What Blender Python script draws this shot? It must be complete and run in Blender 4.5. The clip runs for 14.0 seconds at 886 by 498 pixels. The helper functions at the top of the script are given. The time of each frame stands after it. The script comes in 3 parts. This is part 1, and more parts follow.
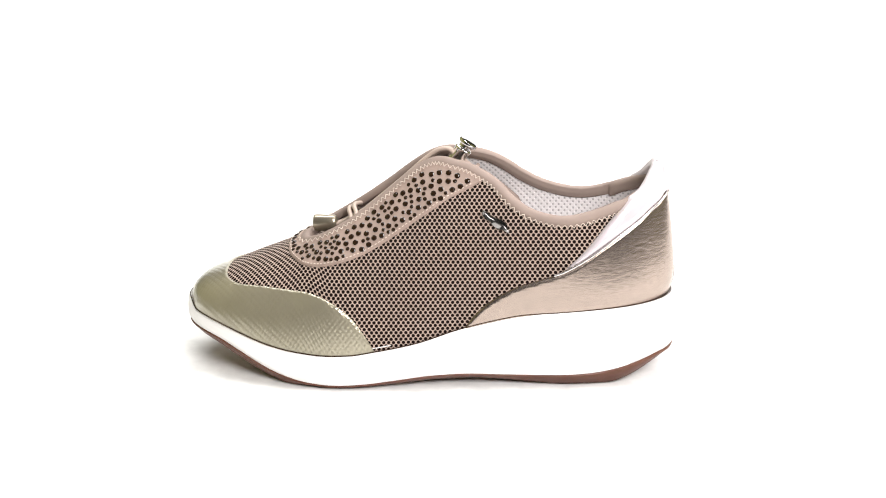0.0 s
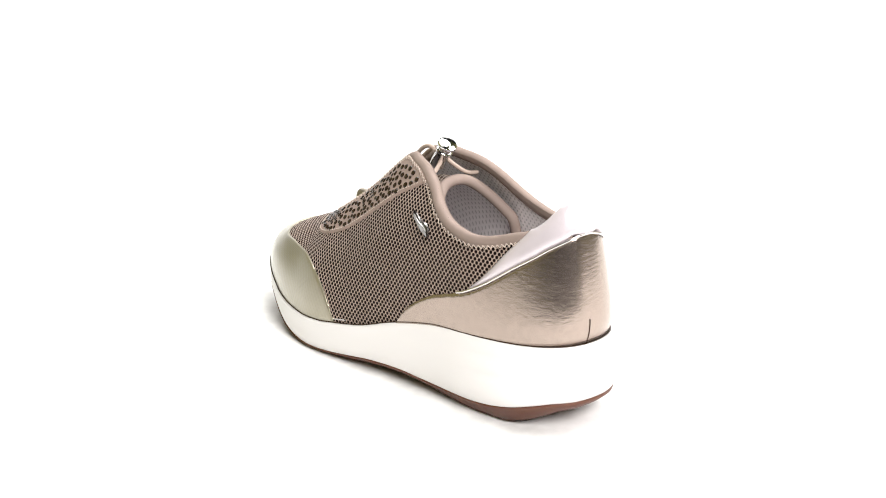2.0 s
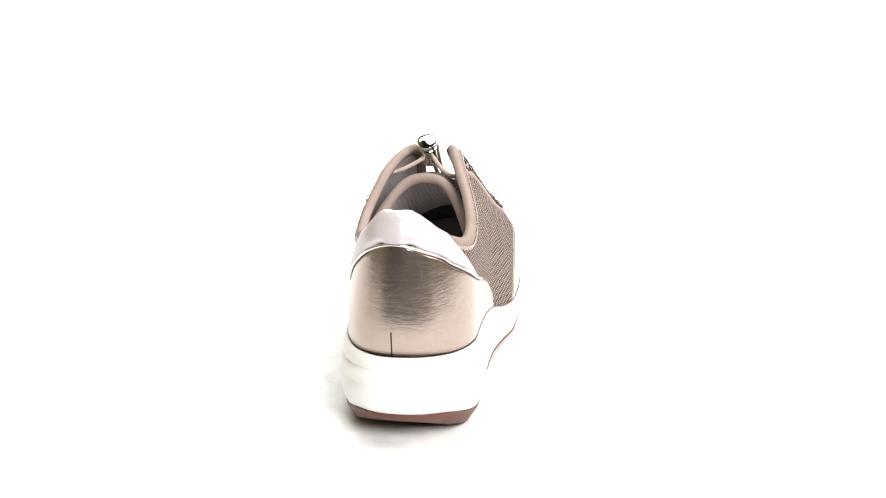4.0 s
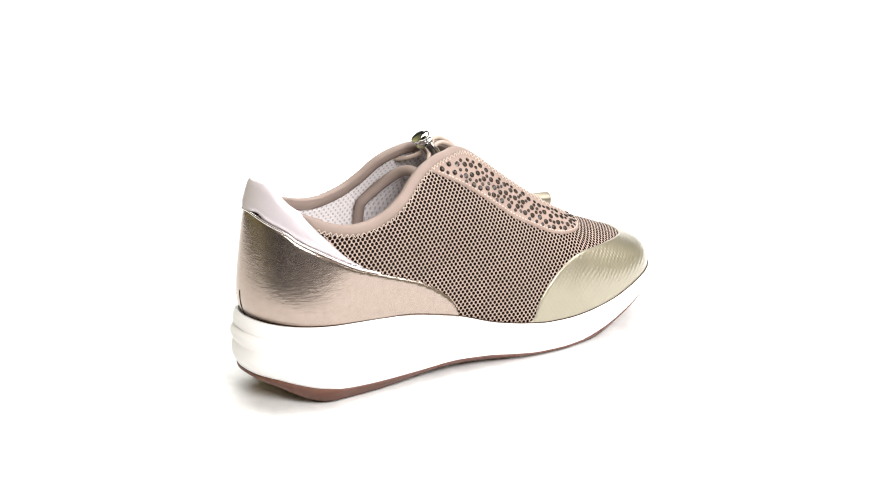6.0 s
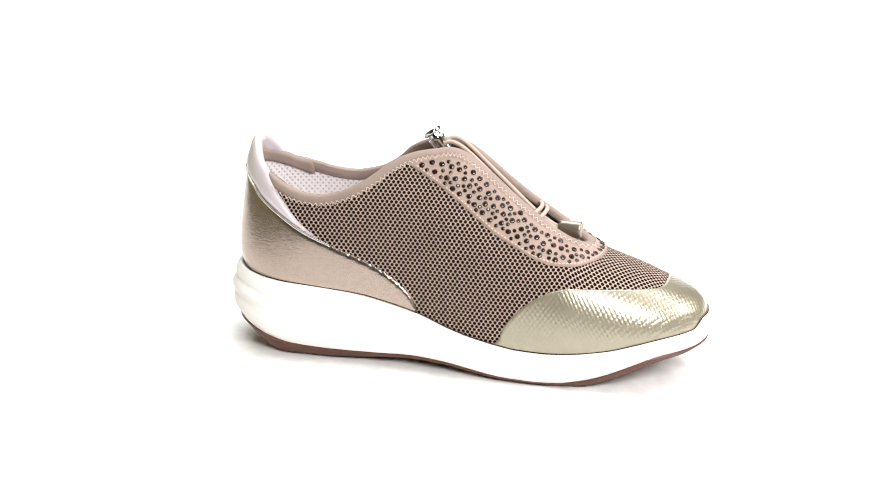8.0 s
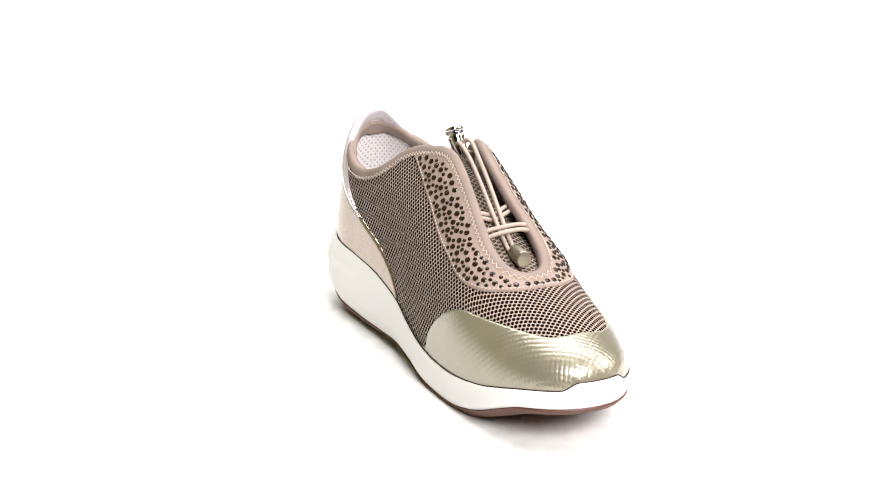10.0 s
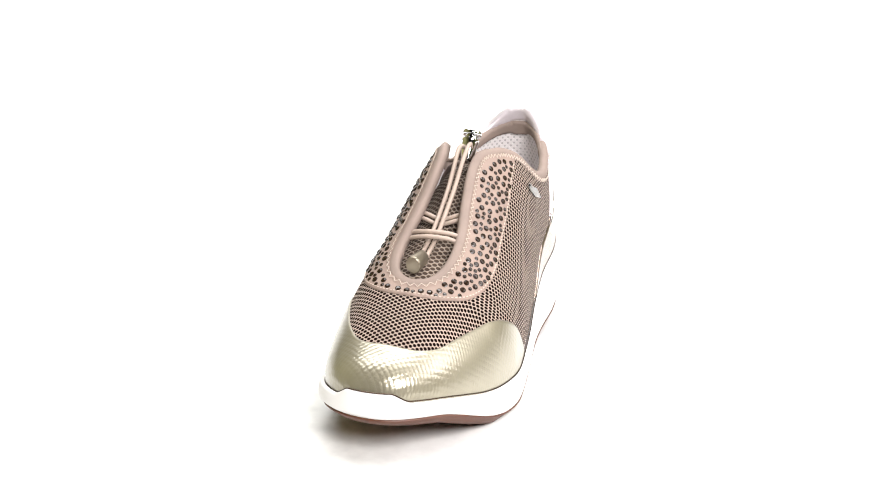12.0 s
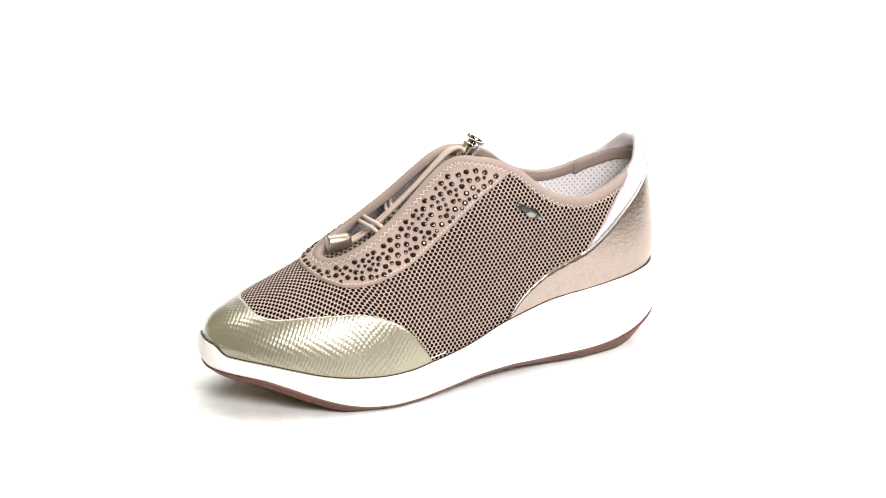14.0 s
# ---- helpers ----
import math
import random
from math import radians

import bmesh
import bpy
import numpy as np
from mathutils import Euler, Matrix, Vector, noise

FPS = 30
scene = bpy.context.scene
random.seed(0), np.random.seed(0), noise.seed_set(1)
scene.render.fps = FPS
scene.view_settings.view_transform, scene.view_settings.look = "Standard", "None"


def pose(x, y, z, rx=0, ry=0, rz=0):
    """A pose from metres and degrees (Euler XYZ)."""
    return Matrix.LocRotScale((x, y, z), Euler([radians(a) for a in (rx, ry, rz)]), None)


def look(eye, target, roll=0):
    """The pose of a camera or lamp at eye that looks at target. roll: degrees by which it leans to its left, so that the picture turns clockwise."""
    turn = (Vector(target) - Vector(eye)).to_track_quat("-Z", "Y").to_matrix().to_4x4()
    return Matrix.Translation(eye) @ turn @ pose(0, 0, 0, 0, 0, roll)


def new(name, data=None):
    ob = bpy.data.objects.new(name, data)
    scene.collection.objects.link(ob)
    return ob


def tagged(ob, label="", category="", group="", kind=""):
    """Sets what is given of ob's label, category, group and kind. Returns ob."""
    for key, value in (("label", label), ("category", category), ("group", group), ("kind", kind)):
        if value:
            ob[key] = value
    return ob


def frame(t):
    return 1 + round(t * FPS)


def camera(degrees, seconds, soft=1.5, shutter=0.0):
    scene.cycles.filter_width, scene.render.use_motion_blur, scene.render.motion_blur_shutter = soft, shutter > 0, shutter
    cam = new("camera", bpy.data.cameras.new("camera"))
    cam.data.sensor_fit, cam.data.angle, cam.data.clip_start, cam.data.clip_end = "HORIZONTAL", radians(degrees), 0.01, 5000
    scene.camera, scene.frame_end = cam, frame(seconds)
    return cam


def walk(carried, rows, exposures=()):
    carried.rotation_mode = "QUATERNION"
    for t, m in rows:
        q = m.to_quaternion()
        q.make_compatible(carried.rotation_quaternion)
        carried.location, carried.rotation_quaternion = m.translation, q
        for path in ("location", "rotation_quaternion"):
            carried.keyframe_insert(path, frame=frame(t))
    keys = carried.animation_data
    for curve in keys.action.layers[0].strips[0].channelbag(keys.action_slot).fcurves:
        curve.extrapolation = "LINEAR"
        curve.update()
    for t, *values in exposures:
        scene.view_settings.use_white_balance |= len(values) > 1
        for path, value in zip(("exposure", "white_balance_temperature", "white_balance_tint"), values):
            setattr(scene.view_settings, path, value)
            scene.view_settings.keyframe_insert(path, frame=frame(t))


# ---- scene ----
# A sneaker turns once, clockwise, on a white sweep in a white studio; the camera stands still.
cam = camera(31.8, 14.0, soft=1.0)
EYE = (-0.00296, -0.8534, 0.3507)
AIM = (-0.00296, 0.0, 0.065)
walk(cam, [(0, look(EYE, AIM)), (14.0, look(EYE, AIM))])

# ---- light ----
world = bpy.data.worlds.new("studio_air")
world.use_nodes = True
world.node_tree.nodes["Background"].inputs["Color"].default_value = (0.9, 0.95, 1.0, 1)
world.node_tree.nodes["Background"].inputs["Strength"].default_value = 0.05
scene.world = world


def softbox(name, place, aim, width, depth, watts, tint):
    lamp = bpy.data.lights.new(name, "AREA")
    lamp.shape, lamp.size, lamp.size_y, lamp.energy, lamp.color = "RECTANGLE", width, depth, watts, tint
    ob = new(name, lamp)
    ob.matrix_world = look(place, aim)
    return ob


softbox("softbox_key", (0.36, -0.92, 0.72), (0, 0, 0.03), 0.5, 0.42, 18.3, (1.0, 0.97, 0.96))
softbox("softbox_side", (0.95, -0.1, 0.75), (0, 0, 0.05), 0.7, 0.7, 9.0, (1.0, 0.96, 0.985))
# Weak unseen fill from above, added to keep the paper floor white.
softbox("fill_top", (0.1, 0.1, 1.3), (0, 0.05, 0), 1.1, 0.8, 6.0, (1.0, 0.98, 0.93))
# Unseen lamp added only to bring the backdrop up to pure white.
softbox("backdrop_fill", (0.0, 0.35, 1.25), (0, 0.95, 0.1), 1.5, 0.5, 26, (1.0, 1.0, 1.0))
scene.view_settings.exposure = 0.0


# ---- the shoe's last: lengths in millimetres, toe at -x, outer side at -y, ground at z = 0 ----
def curve(pairs):
    """A smooth monotone curve through (place, value) pairs."""
    px = np.array([p[0] for p in pairs], float)
    py = np.array([p[1] for p in pairs], float)
    h = np.diff(px)
    d = np.diff(py) / h
    m = np.zeros(len(px))
    m[0], m[-1] = d[0], d[-1]
    for i in range(1, len(px) - 1):
        if d[i - 1] * d[i] > 0:
            w1, w2 = 2 * h[i] + h[i - 1], h[i] + 2 * h[i - 1]
            m[i] = (w1 + w2) / (w1 / d[i - 1] + w2 / d[i])

    def value(x):
        x = np.clip(np.asarray(x, float), px[0], px[-1])
        i = np.clip(np.searchsorted(px, x) - 1, 0, len(px) - 2)
        t = (x - px[i]) / h[i]
        return ((2 * t ** 3 - 3 * t ** 2 + 1) * py[i] + (t ** 3 - 2 * t ** 2 + t) * h[i] * m[i]
                + (3 * t ** 2 - 2 * t ** 3) * py[i + 1] + (t ** 3 - t ** 2) * h[i] * m[i + 1])
    return value


def smooth(a, b, x):
    t = np.clip((np.asarray(x, float) - a) / (b - a), 0, 1)
    return t * t * (3 - 2 * t)


TOE, HEEL = -145.5, 131.5
wide_out = curve([(-140, 47), (-110, 48), (-80, 50), (-60, 50.3), (-31, 47), (16, 39.3), (45, 35.5), (72, 33.5), (95, 32), (135, 31.5)])
wide_in = curve([(-140, 47), (-110, 43.5), (-85, 42.5), (-60, 43.2), (-34, 43), (-5, 39.5), (20, 36.5), (42, 36), (74, 36), (95, 36.5), (135, 37)])
feather = curve([(-148, 33.8), (-130, 31.5), (-122, 30), (-110, 27), (-94, 23), (-77, 20.5), (-60, 19.5), (-45, 20), (-32, 22), (-10, 26.3), (15, 34.5),
                 (32, 38.8), (50, 42.3), (72, 44), (92, 45.5), (110, 46.8), (135, 49)])
ridge = curve([(-145.5, 36.5), (-144, 41.3), (-141.5, 45), (-136, 49.3), (-124, 54.5), (-105, 62.5), (-89, 68.5), (-80, 72.5), (-72, 77.5), (-60, 85.5), (-42, 98.5),
               (-29, 108.5), (-16, 119), (-4, 127), (8, 131.5), (25, 133), (75, 134), (105, 139), (135, 142)])
square = curve([(-140, 2.2), (-75, 2.25), (-30, 2.0), (10, 2.25), (30, 2.5), (70, 2.6), (135, 2.8)])
lean = curve([(-140, 0), (-110, 2), (-75, 6), (-40, 3.5), (0, 1), (30, 0), (135, 0)])
back = curve([(0, -6), (49, -1.8), (56, 0.0), (61, 0.3), (66, 0.1), (78, -1.1), (90, -2.6), (107, -5.3), (120, -9.3), (132, -12.5), (142, -15)])


TAPER_OUT, TAPER_IN = 102.0, 80.0


def ends(x, inner, toe=TOE, heel=HEEL, lh=44.0):
    """How the plan closes at toe and heel; the toe tapers longer on the outer side."""
    a = np.clip((np.asarray(x, float) - toe) / np.where(inner, TAPER_IN, TAPER_OUT), 0, 1)
    b = np.clip((heel - np.asarray(x, float)) / np.where(inner, lh, lh + 18), 0, 1)
    return (1 - (1 - a) ** 2.2) ** (1 / 2.1) * (1 - (1 - b) ** 2.3) ** (1 / 2.2)


def upper(x, ph):
    """The outer surface of the upper: station x, angle ph in degrees from the outer feather line over the ridge to the inner one."""
    x, ph = np.broadcast_arrays(np.asarray(x, float), np.asarray(ph, float))
    c, s = np.cos(np.radians(ph)), np.clip(np.sin(np.radians(ph)), 0, 1)
    e = 2 / square(x)
    across, up = np.abs(c) ** e, s ** e
    y = np.where(c > 0, -wide_out(x), wide_in(x)) * across * ends(x, c <= 0, lh=44 + np.where(c > 0, 60, 42) * up) + lean(x) * up
    z = feather(x) + (ridge(x) - feather(x)) * up
    y = y * (1 - 0.13 * smooth(0.55, 0.95, up) * smooth(-60, 0, x) * (1 - smooth(45, 80, x)))
    return np.stack([x + back(z) * smooth(60, HEEL, x), y, z], -1)

# ---- materials ----
def material(name, color, rough=0.5, metal=0.0, **more):
    m = bpy.data.materials.new(name)
    m.use_nodes = True
    b = m.node_tree.nodes["Principled BSDF"]
    b.inputs["Base Color"].default_value = (*color, 1)
    b.inputs["Roughness"].default_value = rough
    b.inputs["Metallic"].default_value = metal
    for key, value in more.items():
        b.inputs[key.replace("_", " ")].default_value = value
    return m


def node(m, kind, **settings):
    n = m.node_tree.nodes.new(kind)
    for key, value in settings.items():
        if key == "op":
            n.operation = value
        elif key == "data":
            n.data_type = value
    return n


def join(m, a, b):
    m.node_tree.links.new(a, b)


def bsdf(m):
    return m.node_tree.nodes["Principled BSDF"]


def math_node(m, op, a, b=None):
    n = node(m, "ShaderNodeMath", op=op)
    for i, v in enumerate((a, b)):
        if v is None:
            continue
        if isinstance(v, (int, float)):
            n.inputs[i].default_value = v
        else:
            join(m, v, n.inputs[i])
    return n.outputs[0]


def ramp(m, source, stops):
    n = node(m, "ShaderNodeValToRGB")
    e = n.color_ramp.elements
    while len(e) < len(stops):
        e.new(0.5)
    for s, (at, c) in zip(e, stops):
        s.position, s.color = at, (*c, 1)
    join(m, source, n.inputs[0])
    return n.outputs[0]


def object_coords(m):
    return node(m, "ShaderNodeTexCoord").outputs["Object"]


def uv_coords(m):
    return node(m, "ShaderNodeTexCoord").outputs["UV"]


def noise_node(m, coords, scale, detail=3.0):
    n = node(m, "ShaderNodeTexNoise")
    n.inputs["Scale"].default_value = scale
    n.inputs["Detail"].default_value = detail
    join(m, coords, n.inputs["Vector"])
    return n.outputs["Fac"]


def bump(m, height, strength, distance, after=None):
    n = node(m, "ShaderNodeBump")
    n.inputs["Strength"].default_value = strength
    n.inputs["Distance"].default_value = distance
    join(m, height, n.inputs["Height"])
    if after is not None:
        join(m, after, n.inputs["Normal"])
    return n.outputs["Normal"]


def cells(m, coords, wide, high, squash=1.0):
    """Distance from the middle of the nearest of staggered cells, 0 in the middle, about 0.5 on the threads between."""
    scaled = node(m, "ShaderNodeVectorMath", op="MULTIPLY")
    join(m, coords, scaled.inputs[0])
    scaled.inputs[1].default_value = (1 / wide, 1 / high, 0)
    found = []
    for shift in (0.0, 0.5):
        moved = node(m, "ShaderNodeVectorMath", op="ADD")
        join(m, scaled.outputs[0], moved.inputs[0])
        moved.inputs[1].default_value = (shift, shift, 0)
        part_of = node(m, "ShaderNodeVectorMath", op="FRACTION")
        join(m, moved.outputs[0], part_of.inputs[0])
        centred = node(m, "ShaderNodeVectorMath", op="SUBTRACT")
        join(m, part_of.outputs[0], centred.inputs[0])
        centred.inputs[1].default_value = (0.5, 0.5, 0)
        size = node(m, "ShaderNodeVectorMath", op="LENGTH")
        flat = node(m, "ShaderNodeVectorMath", op="MULTIPLY")
        join(m, centred.outputs[0], flat.inputs[0])
        flat.inputs[1].default_value = (1, squash, 0)
        join(m, flat.outputs[0], size.inputs[0])
        found.append(size.outputs["Value"])
    return math_node(m, "MINIMUM", found[0], found[1])


def mesh_cloth(name, hole, thread, lift=0.9):
    m = material(name, thread, 0.75)
    d = cells(m, uv_coords(m), 0.0028, 0.0038, 1.35)
    wobble = noise_node(m, uv_coords(m), 900)
    d2 = math_node(m, "ADD", d, math_node(m, "MULTIPLY", math_node(m, "SUBTRACT", wobble, 0.5), 0.12))
    big = noise_node(m, object_coords(m), 18)
    tone = node(m, "ShaderNodeMix", data="RGBA")
    join(m, big, tone.inputs[0])
    tone.inputs[6].default_value = (*[c * 0.9 for c in thread], 1)
    tone.inputs[7].default_value = (*[c * 1.1 for c in thread], 1)
    mask = node(m, "ShaderNodeMapRange")
    mask.interpolation_type = "SMOOTHSTEP"
    join(m, d2, mask.inputs[0])
    mask.inputs[1].default_value, mask.inputs[2].default_value = 0.28, 0.41
    join(m, math_node(m, "MULTIPLY", mask.outputs[0], 0.4), bsdf(m).inputs["Specular IOR Level"])
    join(m, math_node(m, "MULTIPLY", mask.outputs[0], 0.2), bsdf(m).inputs["Sheen Weight"])
    mix = node(m, "ShaderNodeMix", data="RGBA")
    join(m, mask.outputs[0], mix.inputs[0])
    mix.inputs[6].default_value = (*hole, 1)
    join(m, tone.outputs[2], mix.inputs[7])
    join(m, mix.outputs[2], bsdf(m).inputs["Base Color"])
    join(m, bump(m, mask.outputs[0], lift, 0.0009), bsdf(m).inputs["Normal"])
    return m


def embossed_leather(name, color, rough, metal, cell, depth, grain):
    m = material(name, color, rough, metal)
    coat = noise_node(m, object_coords(m), 60)
    tone = ramp(m, coat, [(0.3, tuple(c * 0.93 for c in color)), (0.7, tuple(min(1, c * 1.05) for c in color))])
    join(m, tone, bsdf(m).inputs["Base Color"])
    fine = bump(m, noise_node(m, object_coords(m), grain, 4), 0.25, 0.0004)
    last = fine
    if cell:
        d = cells(m, uv_coords(m), cell, cell * 1.3)
        last = bump(m, math_node(m, "MULTIPLY", d, -1.0), depth, 0.0012, fine)
    join(m, last, bsdf(m).inputs["Normal"])
    return m


def crinkled_metal(name, color, rough):
    m = material(name, color, rough, 0.92)
    drawn = node(m, "ShaderNodeVectorMath", op="MULTIPLY")
    join(m, object_coords(m), drawn.inputs[0])
    drawn.inputs[1].default_value = (0.7, 0.7, 2.2)
    folds = noise_node(m, drawn.outputs[0], 300, 5)
    fine = noise_node(m, object_coords(m), 1400, 2)
    both = math_node(m, "ADD", math_node(m, "MULTIPLY", fine, 0.25), folds)
    join(m, bump(m, both, 0.22, 0.00035), bsdf(m).inputs["Normal"])
    patch = noise_node(m, object_coords(m), 400)
    join(m, math_node(m, "ADD", math_node(m, "MULTIPLY", patch, 0.12), rough - 0.06), bsdf(m).inputs["Roughness"])
    join(m, ramp(m, noise_node(m, object_coords(m), 300), [(0.3, tuple(c * 0.9 for c in color)), (0.7, color)]), bsdf(m).inputs["Base Color"])
    return m


def plain_cloth(name, color, rough=0.8, grain=1500, strength=0.3):
    m = material(name, color, rough)
    n = noise_node(m, object_coords(m), grain, 2)
    join(m, ramp(m, noise_node(m, object_coords(m), 70), [(0.3, tuple(c * 0.9 for c in color)), (0.7, tuple(min(1, c * 1.08) for c in color))]), bsdf(m).inputs["Base Color"])
    join(m, bump(m, n, strength, 0.0003), bsdf(m).inputs["Normal"])
    return m


def perforated(name, color, dot):
    m = material(name, color, 0.7)
    d = cells(m, uv_coords(m), 0.0034, 0.0040)
    mask = node(m, "ShaderNodeMapRange")
    join(m, d, mask.inputs[0])
    mask.inputs[1].default_value, mask.inputs[2].default_value = 0.13, 0.22
    mix = node(m, "ShaderNodeMix", data="RGBA")
    join(m, mask.outputs[0], mix.inputs[0])
    mix.inputs[6].default_value, mix.inputs[7].default_value = (*dot, 1), (*color, 1)
    join(m, mix.outputs[2], bsdf(m).inputs["Base Color"])
    join(m, bump(m, mask.outputs[0], 0.6, 0.0006), bsdf(m).inputs["Normal"])
    return m


M_SWEEP = plain_cloth("white_paper", (0.78, 0.78, 0.77), 0.9, 400, 0.05)
M_ROOM = plain_cloth("grey_wall_paint", (0.035, 0.035, 0.035), 0.9, 60, 0.1)
# Olive on the unseen side walls, added to tint the leather's reflections yellow-green.
M_TINT_WALL = plain_cloth("olive_reflection_tint", (0.30, 0.285, 0.12), 0.9, 60, 0.1)
M_MESH = mesh_cloth("taupe_air_mesh", (0.010, 0.006, 0.005), (0.45, 0.335, 0.275), 1.0)
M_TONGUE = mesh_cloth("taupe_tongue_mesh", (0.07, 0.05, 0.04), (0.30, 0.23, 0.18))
M_CAP = embossed_leather("pale_gold_embossed_leather", (0.315, 0.286, 0.208), 0.3, 0.5, 0.0031, 0.3, 900)
bsdf(M_CAP).inputs["Coat Weight"].default_value, bsdf(M_CAP).inputs["Coat Roughness"].default_value = 1.0, 0.22
join(M_CAP, bsdf(M_CAP).inputs["Normal"].links[0].from_socket, bsdf(M_CAP).inputs["Coat Normal"])
M_COUNTER = crinkled_metal("champagne_foil_leather", (0.408, 0.334, 0.288), 0.22)
M_PEARL = embossed_leather("pearl_white_leather", (0.62, 0.565, 0.59), 0.3, 0.25, 0, 0, 500)
M_PANEL = plain_cloth("blush_suede", (0.31, 0.23, 0.193), 0.8, 1800, 0.35)
M_BIND = plain_cloth("beige_neoprene_binding", (0.262, 0.2, 0.17), 0.75, 2500, 0.2)
M_THREAD = plain_cloth("cream_thread", (0.56, 0.47, 0.40), 0.6, 3000, 0.2)
M_LINING = perforated("white_perforated_lining", (0.74, 0.70, 0.70), (0.50, 0.47, 0.47))
M_INSOLE = plain_cloth("grey_insole_cloth", (0.46, 0.43, 0.43), 0.85, 900, 0.3)
M_FOAM = material("white_foam_rubber", (0.80, 0.78, 0.77), 0.45)
join(M_FOAM, bump(M_FOAM, noise_node(M_FOAM, object_coords(M_FOAM), 500, 3), 0.08, 0.0003), bsdf(M_FOAM).inputs["Normal"])
join(M_FOAM, math_node(M_FOAM, "ADD", math_node(M_FOAM, "MULTIPLY", noise_node(M_FOAM, object_coords(M_FOAM), 45), 0.2), 0.36), bsdf(M_FOAM).inputs["Roughness"])
M_GUM = plain_cloth("brown_gum_rubber", (0.10, 0.034, 0.017), 0.5, 500, 0.2)
M_CHROME = material("polished_chrome", (0.78, 0.78, 0.78), 0.08, 1.0)
M_BADGE = material("dark_nickel", (0.30, 0.29, 0.285), 0.16, 1.0)
M_PIPING = material("silver_piping", (0.72, 0.68, 0.66), 0.22, 0.9)
M_CORD = plain_cloth("cream_elastic_cord", (0.42, 0.33, 0.275), 0.55, 2600, 0.35)
M_CLAMP = embossed_leather("bronze_clamp_metal", (0.30, 0.26, 0.20), 0.33, 0.8, 0, 0, 500)
M_STONE = material("smoky_topaz_crystal", (0.018, 0.009, 0.0045), 0.06, 0.0, Specular_IOR_Level=0.45)
# Dark tone of the back seam and of the shade drawn above the sole.
M_SEAM_SHADE = material("dark_seam_and_gap_shade", (0.05, 0.03, 0.02), 0.35, 0.7)


# ---- mesh building ----
def mesh_object(name, verts, faces, mat, parent=None, label="", uvs=None, flat=False, sharp=50):
    """One mesh object from arrays in millimetres."""
    me = bpy.data.meshes.new(name)
    me.from_pydata([tuple(p) for p in np.asarray(verts, float) / 1000], [], [tuple(int(i) for i in f) for f in faces])
    if uvs is not None:
        layer = me.uv_layers.new(name="cloth")
        loops = np.zeros(len(me.loops), np.int32)
        me.loops.foreach_get("vertex_index", loops)
        layer.data.foreach_set("uv", (np.asarray(uvs, float)[loops] / 1000).ravel())
    bm = bmesh.new()
    bm.from_mesh(me)
    bmesh.ops.remove_doubles(bm, verts=bm.verts, dist=0.00002)
    bmesh.ops.recalc_face_normals(bm, faces=bm.faces)
    bm.to_mesh(me)
    bm.free()
    me.materials.append(mat)
    me.polygons.foreach_set("use_smooth", [not flat] * len(me.polygons))
    if not flat:
        me.set_sharp_from_angle(angle=radians(sharp))
    ob = new(name, me)
    if parent is not None:
        ob.parent = parent
    if label:
        ob["label"] = label
    return ob


NX, NP = 300, 200
GX = (TOE + HEEL) / 2 - (HEEL - TOE) / 2 * np.cos(np.linspace(0.0, math.pi, NX))
GP = np.linspace(-2, 182, NP)
SX, SP = [g.ravel() for g in np.meshgrid(GX, GP, indexing="ij")]
GRID = upper(SX, SP).reshape(NX, NP, 3)


def grid_normals():
    a, b = np.gradient(GRID, axis=0), np.gradient(GRID, axis=1)
    n = np.cross(a, b)
    n /= np.linalg.norm(n, axis=-1, keepdims=True) + 1e-9
    centre = np.stack([np.clip(GRID[..., 0], -95, 95), 0 * GRID[..., 1], feather(GRID[..., 0]) + 15], -1)
    n *= np.where(((GRID - centre) * n).sum(-1) < 0, -1, 1)[..., None]
    n[0], n[-1] = n[1], n[-2]
    for end in (0, -1):
        n[end, :, 1] = 0
    return n / (np.linalg.norm(n, axis=-1, keepdims=True) + 1e-9)


NORMAL = grid_normals().reshape(-1, 3)
POINT = GRID.reshape(-1, 3)
_step = np.linalg.norm(np.diff(GRID, axis=1), axis=-1)
_arc = np.concatenate([np.zeros((NX, 1)), np.cumsum(_step, 1)], 1)
_top = np.argmin(np.abs(GP - 90))
_from_top = _arc - _arc[:, _top:_top + 1]
_low = feather(GX)[:, None] + np.minimum(_arc, _arc[:, -1:] - _arc)
_blend = smooth(72, 84, np.minimum(GP, 180 - GP))[None, :]
_low_signed = np.where(GP[None, :] < 90, _low - 100, 100 - _low)
_blend = np.maximum(_blend, 1 - smooth(-80, -58, GX)[:, None])
_side = upper(GX, 28.0)
_run = np.concatenate([[0], np.cumsum(np.linalg.norm(np.diff(_side, axis=0), axis=1))])
_u = np.where(GX < 40, GX * 1.04, 41.6 + _run - np.interp(40, GX, _run))
CLOTH = np.stack([np.broadcast_to(_u[:, None], (NX, NP)), (1 - _blend) * _low_signed + _blend * _from_top], -1).reshape(-1, 2)
_i = np.arange(NX - 1)[:, None] * NP + np.arange(NP - 1)[None, :]
TRIS = np.concatenate([np.stack([_i, _i + NP, _i + NP + 1], -1).reshape(-1, 3), np.stack([_i, _i + NP + 1, _i + 1], -1).reshape(-1, 3)])


